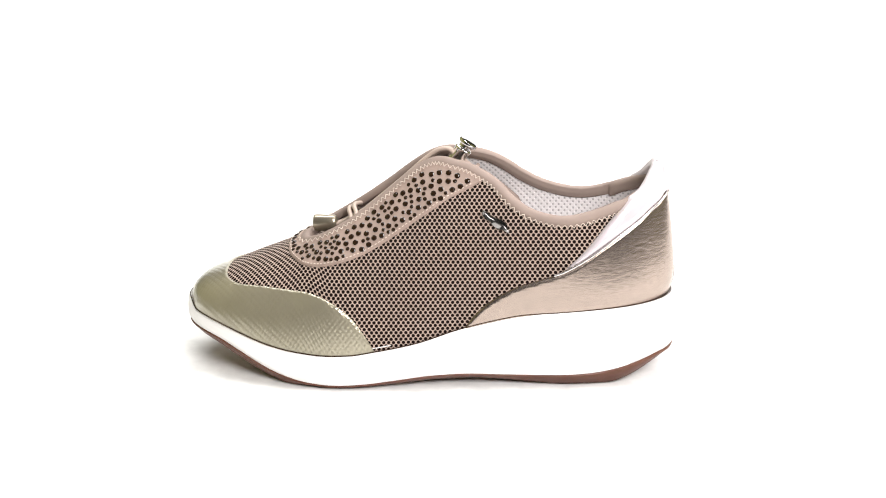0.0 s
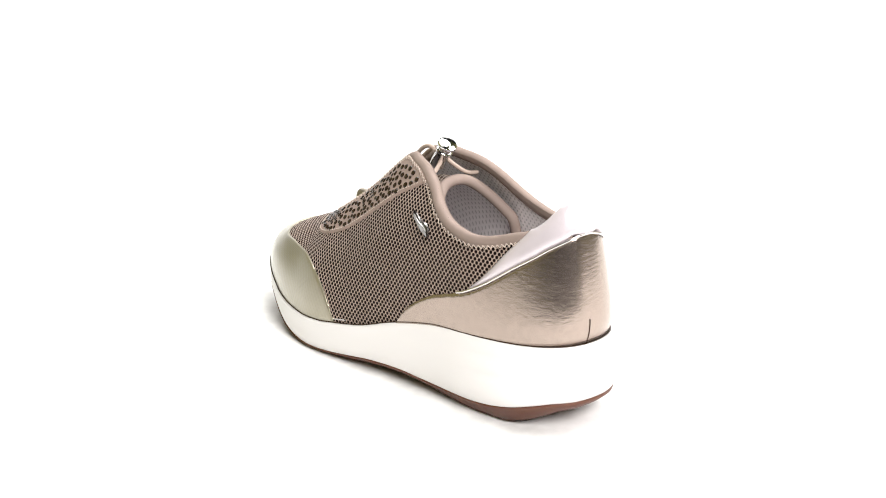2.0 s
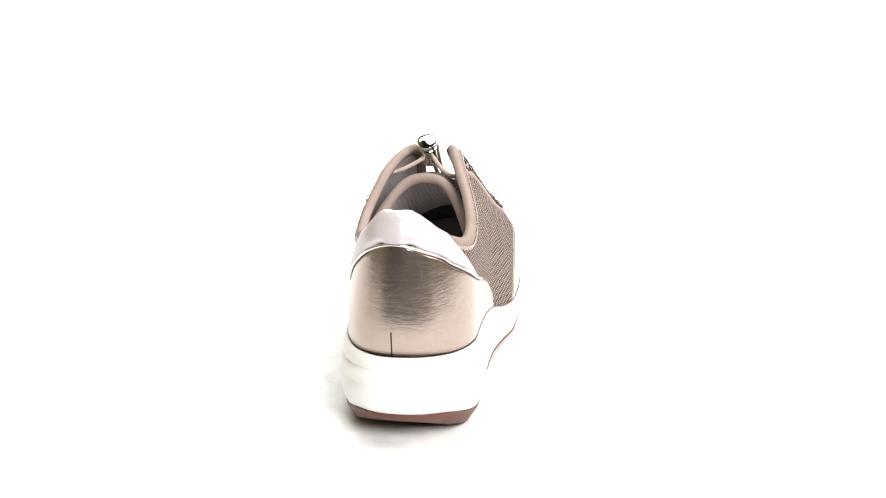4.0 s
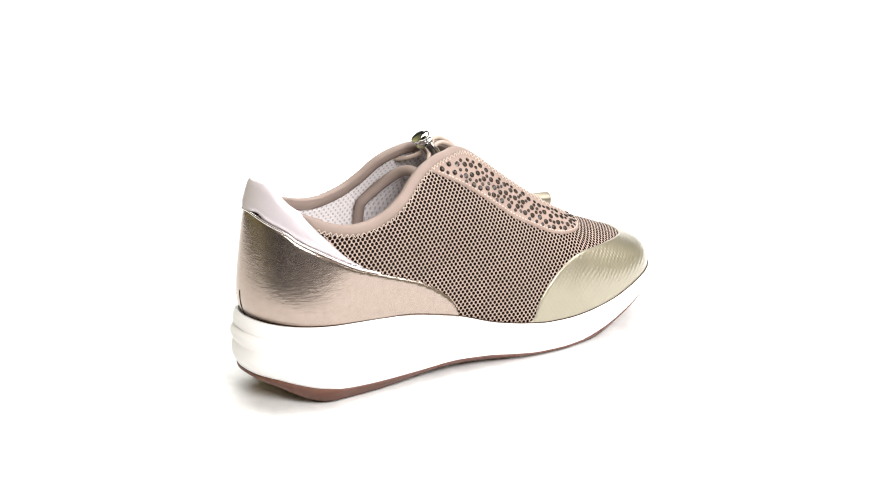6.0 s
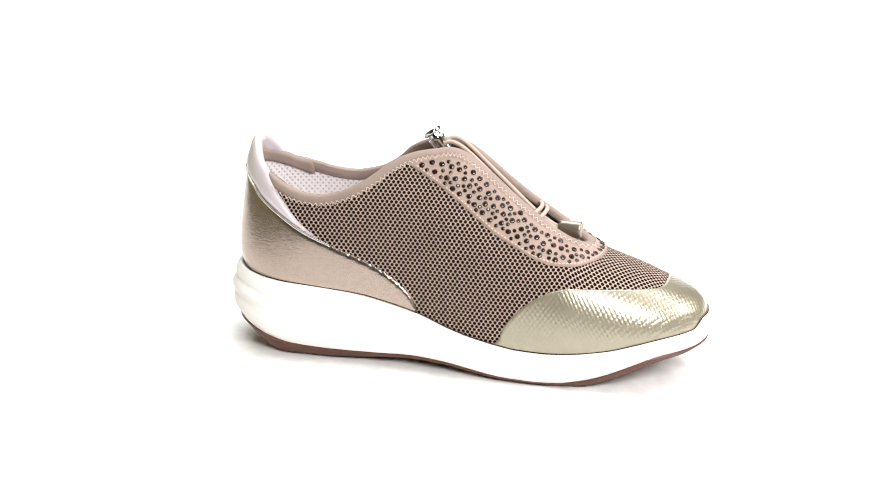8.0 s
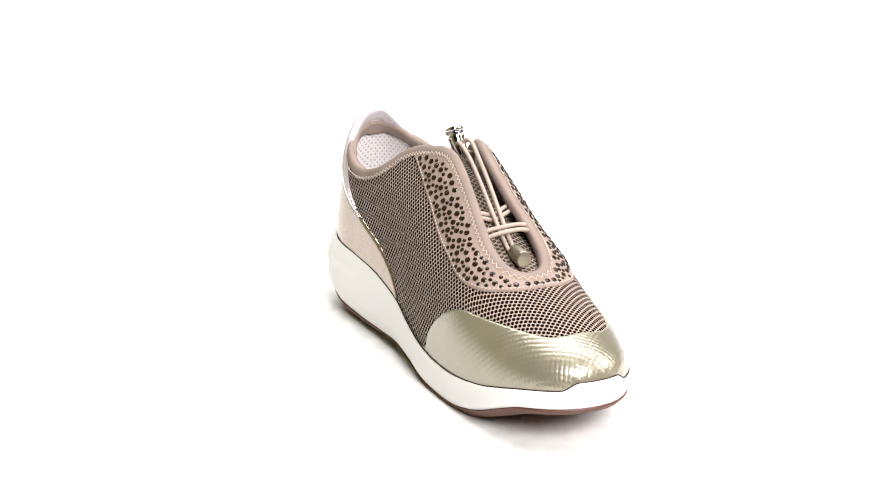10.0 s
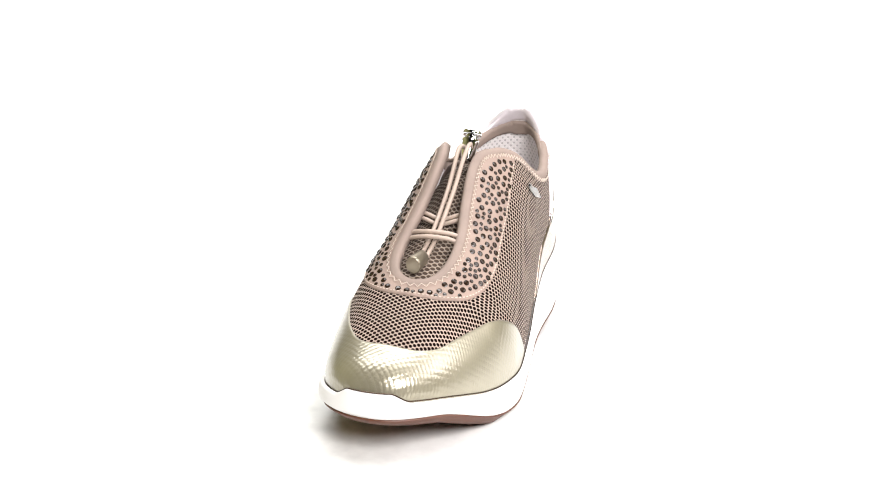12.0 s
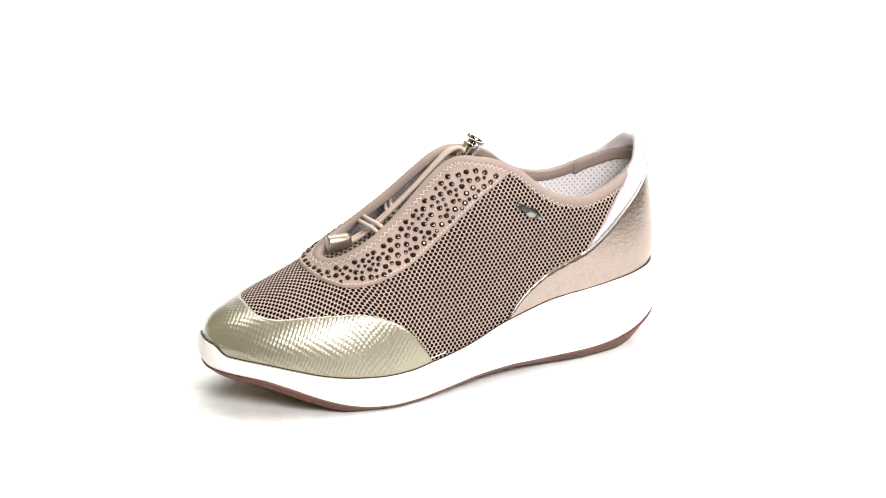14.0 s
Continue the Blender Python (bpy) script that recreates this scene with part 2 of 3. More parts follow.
def rounded(points, closed=True, steps=8):
    """A smooth line through the corners of an outline on the last."""
    p = np.array(points, float)
    n = len(p)
    out = []
    for i in range(n if closed else n - 1):
        a, b, c, d = [p[j % n] if closed else p[min(max(j, 0), n - 1)] for j in (i - 1, i, i + 1, i + 2)]
        for t in np.arange(steps) / steps:
            out.append(0.5 * (2 * b + (c - a) * t + (2 * a - 5 * b + 4 * c - d) * t * t + (3 * b - a - 3 * c + d) * t ** 3))
    if not closed:
        out.append(p[-1])
    return np.array(out)


def inside(outline, x, y):
    hit = np.zeros(len(x), bool)
    q = np.roll(outline, -1, 0)
    for (x1, y1), (x2, y2) in zip(outline, q):
        if y1 != y2:
            hit ^= ((y1 > y) != (y2 > y)) & (x < (x2 - x1) * (y - y1) / (y2 - y1) + x1)
    return hit


def field(outline):
    """Distance over the last to an outline given as (station, angle), positive within it; the closing seams at its ends do not count."""
    whole = np.concatenate([outline, outline[:1]])
    on = whole[(whole[:, 0] > TOE + 0.2) & (whole[:, 0] < HEEL - 0.05) & (whole[:, 1] > -1.5) & (whole[:, 1] < 181.5)]
    line = upper(on[:, 0], on[:, 1])
    best = np.full(len(POINT), 1e9)
    for k in range(0, len(POINT), 6000):
        d = np.linalg.norm(POINT[k:k + 6000, None, :] - line[None, ::4, :], axis=-1)
        best[k:k + 6000] = d.min(1)
    a, b = line[:-1], line[1:]
    ok = np.linalg.norm(b - a, axis=1) < 12
    a, b = a[ok], b[ok]
    ab = b - a
    sq = (ab ** 2).sum(1) + 1e-9
    close = np.where(best < 16)[0]
    for k in range(0, len(close), 3000):
        i = close[k:k + 3000]
        ap = POINT[i, None, :] - a[None]
        t = np.clip((ap * ab[None]).sum(-1) / sq[None], 0, 1)
        best[i] = np.sqrt(((ap - t[..., None] * ab[None]) ** 2).sum(-1).min(1))
    return np.where(inside(outline, SX, SP), best, -best)


def clip(tris, data, f):
    """Keeps the part of the triangles where data[:, f] is positive; data holds the values of every corner."""
    v = data[:, f][tris]
    whole = tris[(v >= 0).all(1)]
    cut = tris[(v >= 0).any(1) & (v < 0).any(1)]
    extra, made, out = [], {}, []
    base = len(data)

    def between(a, b):
        key = (min(a, b), max(a, b))
        if key not in made:
            t = data[a, f] / (data[a, f] - data[b, f])
            made[key] = base + len(extra)
            row = data[a] + t * (data[b] - data[a])
            row[f] = 0
            extra.append(row)
        return made[key]

    for tri in cut:
        ring = []
        for a, b in zip(tri, np.roll(tri, -1)):
            if data[a, f] >= 0:
                ring.append(int(a))
            if (data[a, f] >= 0) != (data[b, f] >= 0):
                ring.append(between(int(a), int(b)))
        for j in range(1, len(ring) - 1):
            out.append((ring[0], ring[j], ring[j + 1]))
    if extra:
        data = np.concatenate([data, np.array(extra)])
    return np.concatenate([whole, np.array(out, int).reshape(-1, 3)]).astype(int), data


def patch(name, fields, outer, inner, mat, parent, label="", sharp=50):
    """A solid piece of the upper: the part of the last where all fields are positive, its face outer(d) and its back inner(d) above the last, d from the edge."""
    data = np.concatenate([POINT, NORMAL, CLOTH, SX[:, None]] + [f[:, None] for f in fields], 1)
    tris = TRIS
    keep = np.stack([f[tris] for f in fields]).max(-1).min(0) >= 0
    tris = tris[keep]
    for k in range(len(fields)):
        tris, data = clip(tris, data, 9 + k)
    used, tris = np.unique(tris, return_inverse=True)
    tris = tris.reshape(-1, 3)
    data = data[used]
    d = data[:, 9:].min(1)
    nor = data[:, 3:6] / (np.linalg.norm(data[:, 3:6], axis=1, keepdims=True) + 1e-9)
    face = data[:, :3] + nor * outer(d)[:, None]
    rear = data[:, :3] + nor * inner(d)[:, None]
    n = len(face)
    faces = [tuple(t) for t in tris]
    faces += [(t[2] + n, t[1] + n, t[0] + n) for t in tris]
    count = {}
    for t in tris:
        for a, b in ((t[0], t[1]), (t[1], t[2]), (t[2], t[0])):
            count[(a, b)] = 1
    for a, b in count:
        closing = max(data[a, 8], data[b, 8]) < TOE + 0.02 or min(data[a, 8], data[b, 8]) > HEEL - 0.02
        if (b, a) not in count and not closing:
            faces.append((b, a, a + n, b + n))
    return mesh_object(name, np.concatenate([face, rear]), faces, mat, parent, label, np.concatenate([data[:, 6:8]] * 2), sharp=sharp)


def pillow(height, edge):
    return lambda d: height * np.sqrt(np.clip(1 - (1 - np.clip(d / edge, 0, 1)) ** 2, 0, 1)) + 0.05


def level(h):
    return lambda d: np.full(len(d), float(h))


def tube(points, radius, sides=10, closed=False):
    """Vertices and faces of a round cord along points."""
    p = np.array(points, float)
    n = len(p)
    tang = np.gradient(p, axis=0)
    if closed:
        tang = (np.roll(p, -1, 0) - np.roll(p, 1, 0))
    tang /= np.linalg.norm(tang, axis=1, keepdims=True) + 1e-9
    ref = np.array([0.13, 0.2, 0.97]) if abs(tang[0][2]) < 0.9 else np.array([1.0, 0.1, 0])
    rad = np.broadcast_to(np.asarray(radius, float), (n,))
    verts, u = [], ref
    for i in range(n):
        u = u - tang[i] * (u @ tang[i])
        u /= np.linalg.norm(u) + 1e-9
        w = np.cross(tang[i], u)
        for k in range(sides):
            a = 2 * math.pi * k / sides
            verts.append(p[i] + rad[i] * (math.cos(a) * u + math.sin(a) * w))
    faces = []
    for i in range(n if closed else n - 1):
        j = (i + 1) % n
        for k in range(sides):
            l = (k + 1) % sides
            faces.append((i * sides + k, i * sides + l, j * sides + l, j * sides + k))
    if not closed:
        faces += [tuple(range(sides))[::-1], tuple(range((n - 1) * sides, n * sides))]
    return verts, faces


def spline(points, steps=10):
    return rounded(points, closed=False, steps=steps)


def lathe(profile, sides=28):
    """Vertices and faces of a turned body: (radius, height) pairs from the foot up."""
    verts, faces = [], []
    for r, h in profile:
        for k in range(sides):
            a = 2 * math.pi * k / sides
            verts.append((r * math.cos(a), r * math.sin(a), h))
    for i in range(len(profile) - 1):
        for k in range(sides):
            l = (k + 1) % sides
            faces.append((i * sides + k, i * sides + l, (i + 1) * sides + l, (i + 1) * sides + k))
    faces += [tuple(range(sides))[::-1], tuple(range((len(profile) - 1) * sides, len(profile) * sides))]
    return np.array(verts), faces


def placed(verts, foot, top):
    """Turned vertices stood on foot with their axis towards top."""
    foot, axis = Vector(foot), (Vector(top) - Vector(foot)).normalized()
    m = Matrix.Translation(foot) @ axis.to_track_quat("Z", "X").to_matrix().to_4x4()
    return [tuple(m @ Vector(p)) for p in verts]


# ---- the studio ----
def studio():
    """White paper sweep between unseen side walls, olive to tint reflections; dark grey room behind the camera."""
    bm = bmesh.new()
    section = [(-0.42, 0.0)] + [(0.75 + 0.45 * math.sin(a), 0.45 - 0.45 * math.cos(a)) for a in np.linspace(0, math.pi / 2, 14)] + [(1.2, 1.5)]
    outer = [(y + (0.012 if z > 0.3 else 0), z - (0.012 if z <= 0.3 else 0)) for y, z in section]
    rows = [[bm.verts.new((x, y, z)) for y, z in section] for x in (-0.64, 0.64)]
    low = [[bm.verts.new((x, y, z)) for y, z in outer] for x in (-0.64, 0.64)]
    for i in range(len(section) - 1):
        bm.faces.new((rows[0][i], rows[1][i], rows[1][i + 1], rows[0][i + 1]))
        bm.faces.new((low[0][i + 1], low[1][i + 1], low[1][i], low[0][i]))
    bmesh.ops.recalc_face_normals(bm, faces=bm.faces)
    me = bpy.data.meshes.new("ground")
    bm.to_mesh(me)
    bm.free()
    for f in me.polygons:
        f.use_smooth = True
    me.materials.append(M_SWEEP)
    tagged(new("ground", me), "seamless matte white paper sweep curving up behind", "backdrop", kind="structure")

    def board(name, size, place, mat, label):
        bm = bmesh.new()
        bmesh.ops.create_cube(bm, size=1)
        bmesh.ops.scale(bm, vec=size, verts=bm.verts)
        me = bpy.data.meshes.new(name)
        bm.to_mesh(me)
        bm.free()
        me.materials.append(mat)
        ob = new(name, me)
        ob.location = place
        tagged(ob, label, "wall", kind="structure")

    board("wall_south", (2.94, 0.05, 3.2), (0.15, -2.6, 1.55), M_ROOM, "plain dark grey room wall")
    board("floor", (2.94, 4.2, 0.05), (0.15, -0.6, -0.038), M_ROOM, "plain dark grey room floor")
    board("ceiling", (2.94, 4.2, 0.05), (0.15, -0.6, 3.12), M_ROOM, "plain dark grey room ceiling")
    for name, x in (("wall_left", -1.3), ("wall_right", 1.6)):
        board(name, (0.05, 4.2, 3.2), (x, -0.6, 1.55), M_TINT_WALL, "plain unseen side wall, olive to tint reflections")
    board("wall_north", (2.94, 0.05, 3.2), (0.15, 1.5, 1.55), M_ROOM, "plain dark grey room wall")


# ---- outlines on the last: station in mm, angle in degrees ----
OPENING = rounded([(-76, 86), (-74, 79), (-68, 74), (-58, 71.5), (-44, 71.5), (-27, 74.5), (-12, 77), (-2, 76), (4, 72.5), (9, 69), (17, 65), (24, 60), (34, 52),
                   (43, 42.5), (53, 36), (65, 32.5), (74, 31.5), (87, 32), (101, 33.2), (107, 33.6), (113, 34.6), (119, 37.6), (124, 41.6), (128, 45.4), (131.5, 47.6), (145, 47.6), (145, 132.4),
                   (131.5, 132.4), (128, 134.6), (124, 138.4), (119, 142.4), (113, 145.2), (107, 146.6), (96, 148.5), (83, 149), (70, 147.5), (57, 143.5), (46, 137), (36, 128), (26, 120),
                   (16, 114), (9, 110.5), (3, 106), (-4, 102), (-14, 100.5), (-30, 100.5), (-46, 101), (-60, 100), (-70, 96.5), (-75, 91)])
CAP = rounded([(-30, -6), (-32, 0), (-38, 8), (-46, 16.5), (-59, 25.5), (-75, 34), (-95, 41.5), (-111, 47), (-119, 57), (-122, 70), (-122.5, 88), (-121.5, 105),
               (-117, 116), (-107, 125), (-97, 130), (-75, 140), (-58, 152), (-45, 163), (-38, 170.5), (-35, 177), (-33, 186), (-150, 186), (-150, -6)])
PANEL = rounded([(26, 54), (22, 50), (9, 46.5), (-3, 44), (-16, 43), (-28, 42.5), (-40, 42), (-54, 43), (-65, 45.5), (-74, 51), (-80, 59), (-84.5, 68), (-87, 80),
                 (-87.5, 92), (-85.5, 103), (-81, 113), (-74, 123.5), (-63, 131.5), (-52, 134.5), (-43, 134.5), (-27, 135), (-12, 134), (4, 132), (20, 127.5),
                 (26, 124), (27, 110), (27, 90), (27, 70)])
COUNTER = rounded([(14, -6), (16, -1), (23, 2.2), (32, 4.6), (44, 6.7), (55, 8), (72, 10.3), (86, 14), (102, 19.2), (113, 23), (120, 26), (127, 29), (131.5, 31.5), (146, 31.5),
                   (146, 148.5), (131.5, 148.5), (127, 151.5), (118, 155), (113, 157.5), (101, 161), (83, 165.3), (70, 167.5), (55, 170), (38, 172.3), (29, 174), (19, 176.5), (13, 181), (11, 186),
                   (146, 186), (160, 90), (146, -6)])
TAB = rounded([(70, 9.6), (72, 10.8), (84, 17), (96, 25), (107, 32), (113, 37), (119, 44), (125, 53), (131.5, 58), (146, 58), (146, 122), (131.5, 122), (125, 127),
               (119, 137.5), (113, 144), (107, 149.3), (99, 154.8), (86, 162), (74, 166.3), (71, 167.8), (83, 165), (101, 160.6), (113, 157), (118, 154.5), (127, 151), (131.5, 148),
               (146, 148), (146, 32), (131.5, 32), (127, 29.5), (120, 26.5), (113, 23.4), (102, 19.6), (86, 14.4), (72, 10.4)])
ROLL = rounded([(98, 32.5), (107, 33.8), (115, 36), (124, 38), (131.5, 39), (146, 39), (146, 141), (131.5, 141), (124, 142), (115, 144.4), (107, 146.4), (98, 148.3),
                (98, 154.5), (107, 153), (115, 151.5), (124, 149.6), (131.5, 148.8), (146, 148.8), (160, 90), (146, 31.2), (131.5, 31.2), (124, 30.4), (115, 28.8), (107, 27.2), (98, 26)])


# ---- the sneaker ----
def sole_ring(out, z_of, n=240):
    """A ring of points round the sole's plan, out millimetres beyond the feather line."""
    pts = []
    for k in range(n):
        a = 2 * math.pi * k / n
        half = (HEEL - TOE) / 2
        x = (TOE + HEEL) / 2 + half * math.copysign(abs(math.cos(a)) ** 0.92, math.cos(a))
        w = (wide_in(x) if math.sin(a) > 0 else -wide_out(x)) * ends(x, math.sin(a) > 0)
        pts.append((float(x), float(w)))
    p = np.array(pts)
    t = np.roll(p, -1, 0) - np.roll(p, 1, 0)
    nrm = np.stack([t[:, 1], -t[:, 0]], 1)
    nrm /= np.linalg.norm(nrm, axis=1, keepdims=True) + 1e-9
    p = p + nrm * np.asarray(out(p) if callable(out) else out)[..., None] * np.ones((n, 1))
    return np.concatenate([p, z_of(p)[:, None]], 1)


tread = curve([(-155, 23), (-141, 22), (-125, 19.8), (-112, 15.5), (-101, 11), (-94, 8.2), (-85, 5.2), (-69, 2), (-55, 1.2), (-40, 1.7), (-20, 4),
               (0, 6.3), (20, 7), (40, 6.2), (60, 6), (75, 6.3), (89, 7), (105, 9.3), (117, 12.5), (126, 15), (140, 16.5)])
belly = curve([(-155, 21), (-141, 19.3), (-125, 16.4), (-112, 11.2), (-101, 6.6), (-90, 2.6), (-80, 0.0), (-45, 0.0), (-20, 1.8), (0, 3.8), (20, 4.4), (40, 3.0), (60, 0.8),
               (72, 0.0), (98, 0.0), (108, 2.8), (116, 6.8), (124, 11), (131, 12.8), (140, 14)])


def lip(p):
    """Height of the sole's upper edge, with the raised toe bumper."""
    bumper = (1 - smooth(-142, -131, p[:, 0])) * (1 - smooth(11, 20, np.abs(p[:, 1] - 0.5)))
    return feather(p[:, 0]) + 0.6 + 4.2 * bumper


def loft(rings, close_top=True):
    n = len(rings[0])
    verts = np.concatenate(rings)
    faces = []
    for r in range(len(rings) - 1):
        for k in range(n):
            l = (k + 1) % n
            faces.append((r * n + k, r * n + l, (r + 1) * n + l, (r + 1) * n + k))
    for base, flip in ((0, True), ((len(rings) - 1) * n, False)):
        for k in range(1, n // 2):
            a, b, c, d = base + k, base + (n - k) % n, base + (n - k - 1) % n, base + k + 1
            if k == 1:
                faces.append((base, base + 1, base + n - 1))
            if len({a, b, c, d}) == 4:
                faces.append((a, d, c, b))
            elif len({a, b, c, d}) == 3:
                faces.append((a, d, b))
    return verts, faces


def sole(parent):
    def gum(p):
        return 1.4 + 1.3 * smooth(70, 118, p[:, 0]) + 0.6 * (1 - smooth(-130, -95, p[:, 0]))

    def side(h):
        """How far the foam stands out at the height h between tread (0) and lip (1)."""
        def out(p):
            rear = smooth(30, 115, p[:, 0])
            toe = 1 - smooth(-125, -60, p[:, 0])
            body = (1.6 + 2.6 * rear + 0.6 * toe) * np.sin(np.pi * min(1, 0.25 + 0.62 * h)) ** 0.8 + 0.6
            body = body - 1.6 * toe * smooth(4, 30, -p[:, 1]) + 1.6 * toe * smooth(4, 30, p[:, 1]) + 1.8 * rear * smooth(-10, 20, p[:, 1]) * np.sin(np.pi * min(1, 0.15 + 0.8 * h))
            body = body * (1 - 0.5 * max(0, 0.15 - h) / 0.15)
            flute = -1.5 * np.exp(-((h - 0.74) / 0.055) ** 2) - 1.2 * np.exp(-((h - 0.45) / 0.06) ** 2) + 0.7 * np.exp(-((h - 0.6) / 0.06) ** 2)
            back = smooth(60, 118, p[:, 0])
            return body + flute * back - 1.5 * max(0, h - 0.93) / 0.07 * 0.5
        return out

    def height(h):
        return lambda p: (tread(p[:, 0]) + gum(p)) * (1 - h) + lip(p) * h

    levels = [0, 0.04, 0.1, 0.18, 0.26, 0.33, 0.39, 0.45, 0.51, 0.57, 0.63, 0.69, 0.74, 0.79, 0.85, 0.92, 0.97, 1.0]
    rings = [sole_ring(-3.0, lambda p: tread(p[:, 0]) + gum(p) - 1.0)]
    rings += [sole_ring(side(h), height(h)) for h in levels]
    rings += [sole_ring(0.5, lambda p: lip(p) - 0.1), sole_ring(0.0, lambda p: lip(p) - 2.0), sole_ring(-2.5, lambda p: lip(p) - 4.0), sole_ring(-8.0, lambda p: feather(p[:, 0]) - 3.0)]
    mesh_object("midsole", *loft(rings), M_FOAM, parent, "thick white foam wedge midsole with fluted heel")
    rings = [sole_ring(-20.0, lambda p: belly(p[:, 0])), sole_ring(-8.0, lambda p: belly(p[:, 0])),
             sole_ring(-2.0, lambda p: 0.8 * belly(p[:, 0]) + 0.2 * tread(p[:, 0])),
             sole_ring(lambda p: side(0)(p) + 0.2, lambda p: tread(p[:, 0]) + 0.25 * gum(p)),
             sole_ring(lambda p: side(0)(p) + 0.5, lambda p: tread(p[:, 0]) + 0.6 * gum(p)),
             sole_ring(lambda p: side(0)(p) + 0.1, lambda p: tread(p[:, 0]) + gum(p) - 0.1),
             sole_ring(-4.0, lambda p: tread(p[:, 0]) + gum(p) - 0.4)]
    # Thin dark tube stands in for the shade in the gap above the sole.
    line = sole_ring(0.95, lambda p: lip(p) + 0.1, 400)
    line[:, 0] += back(line[:, 2]) * smooth(60, HEEL, line[:, 0])
    mesh_object("welt_gap_shade", *tube(line, 0.34, 6, closed=True), M_SEAM_SHADE, parent, "thin dark seam between sole and upper")
    mesh_object("outsole", *loft(rings), M_GUM, parent, "thin brown gum rubber outsole")


def on_last(x, ph, lift=0.0):
    """Point and normal over the last."""
    p = upper(x, ph)
    a = upper(x + 0.2, ph) - upper(x - 0.2, ph)
    b = upper(x, ph + 0.2) - upper(x, ph - 0.2)
    n = np.cross(b, a)
    n /= np.linalg.norm(n) + 1e-9
    if n @ (p - np.array([np.clip(p[0], -95, 95), 0, feather(p[0]) + 15])) < 0:
        n = -n
    return p + n * lift, n


def shoe():
    root = tagged(new("sneaker"), "taupe mesh slip-on wedge sneaker with gold toe and crystals", "shoe")
    f_open = -field(OPENING)
    f_cap, f_panel, f_counter, f_tab = [field(o) for o in (CAP, PANEL, COUNTER, TAB)]
    sole(root)
    # textile body and its inside
    patch("mesh_body", [f_open - 0.4, 1.5 - f_cap, 1.5 - f_counter, 3.0 - f_tab], level(0.0), level(-1.2), M_MESH, root, "taupe honeycomb mesh body")
    patch("lining", [f_open - 4.0, SX + 80.0], level(-2.2), level(-2.8), M_LINING, root, "white perforated textile lining")
    patch("toe_cap", [f_cap], pillow(0.7, 1.2), level(-0.6), M_CAP, root, "pale gold honeycomb-embossed leather toe cap")
    patch("heel_counter", [f_counter], pillow(1.0, 1.6), level(-0.6), M_COUNTER, root, "crinkled champagne metallic leather heel counter")
    patch("heel_tab", [f_tab, f_open + 0.8], pillow(2.6, 4.5), level(-1.0), M_PEARL, root, "padded pearl white leather heel tab")
    patch("tab_fold", [f_tab, f_open + 0.8, 9.0 - f_open, SX - 99.0], level(-0.6), lambda d: -1.0 - 2.4 * np.sqrt(np.clip(1 - (1 - np.clip(d / 3.5, 0, 1)) ** 2, 0, 1)), M_PEARL, root,
          "pearl leather folded over the collar's top", 179)
    patch("crystal_panel", [f_panel, f_open - 3.0], pillow(0.9, 1.2), level(-0.4), M_PANEL, root, "blush suede panel set with crystals")
    # neoprene binding round the opening, outside of the heel tab
    width = 6.2
    patch("collar_binding", [f_open, width - f_open, 1.2 - f_tab],
          lambda d: -0.5 + 1.8 * np.sqrt(np.clip(1 - (1 - np.clip(d / 2.6, 0, 1)) ** 2, 0, 1)), lambda d: -3.4 - 0.6 * np.clip(d / 3, 0, 1), M_BIND, root, "rolled beige neoprene collar binding", 179)
    patch("collar_facing", [field(ROLL)], level(-2.0), lambda d: -2.6 - 2.2 * np.sqrt(np.clip(1 - (1 - np.clip(d / 2.8, 0, 1)) ** 2, 0, 1)), M_BIND, root,
          "beige padded roll inside the heel collar", 179)
    return root, f_open, f_panel


studio()
sneaker, f_open, f_panel = shoe()


def stand(p, lift):
    """The point of the last nearest to p, lifted, and its normal."""
    k = int(((POINT - p) ** 2).sum(1).argmin())
    n = NORMAL[k]
    return p - n * ((p - POINT[k]) @ n) + n * lift, n


def along(outline, spacing, keep):
    """Even steps along an outline on the last: points, normals and the way inwards, where keep(station, angle) holds."""
    o = outline[keep(outline[:, 0], outline[:, 1])]
    p = upper(o[:, 0], o[:, 1])
    runs, start = [], 0
    for i in range(1, len(p)):
        if np.linalg.norm(p[i] - p[i - 1]) > 9:
            runs.append((start, i))
            start = i
    runs.append((start, len(p)))
    if len(runs) > 1 and np.linalg.norm(p[0] - p[-1]) < 9:
        first = runs.pop(0)
        order = list(range(*runs.pop())) + list(range(*first))
        groups = [np.arange(*r) for r in runs] + [np.array(order)]
    else:
        groups = [np.arange(*r) for r in runs]
    for g in groups:
        q, u = p[g], o[g]
        if len(q) < 4:
            continue
        s = np.concatenate([[0], np.cumsum(np.linalg.norm(np.diff(q, axis=0), axis=1))])
        at = np.arange(0.5, s[-1], spacing)
        line = np.stack([np.interp(at, s, q[:, k]) for k in range(3)], 1)
        tang = np.gradient(line, axis=0)
        tang /= np.linalg.norm(tang, axis=1, keepdims=True) + 1e-9
        yield line, tang


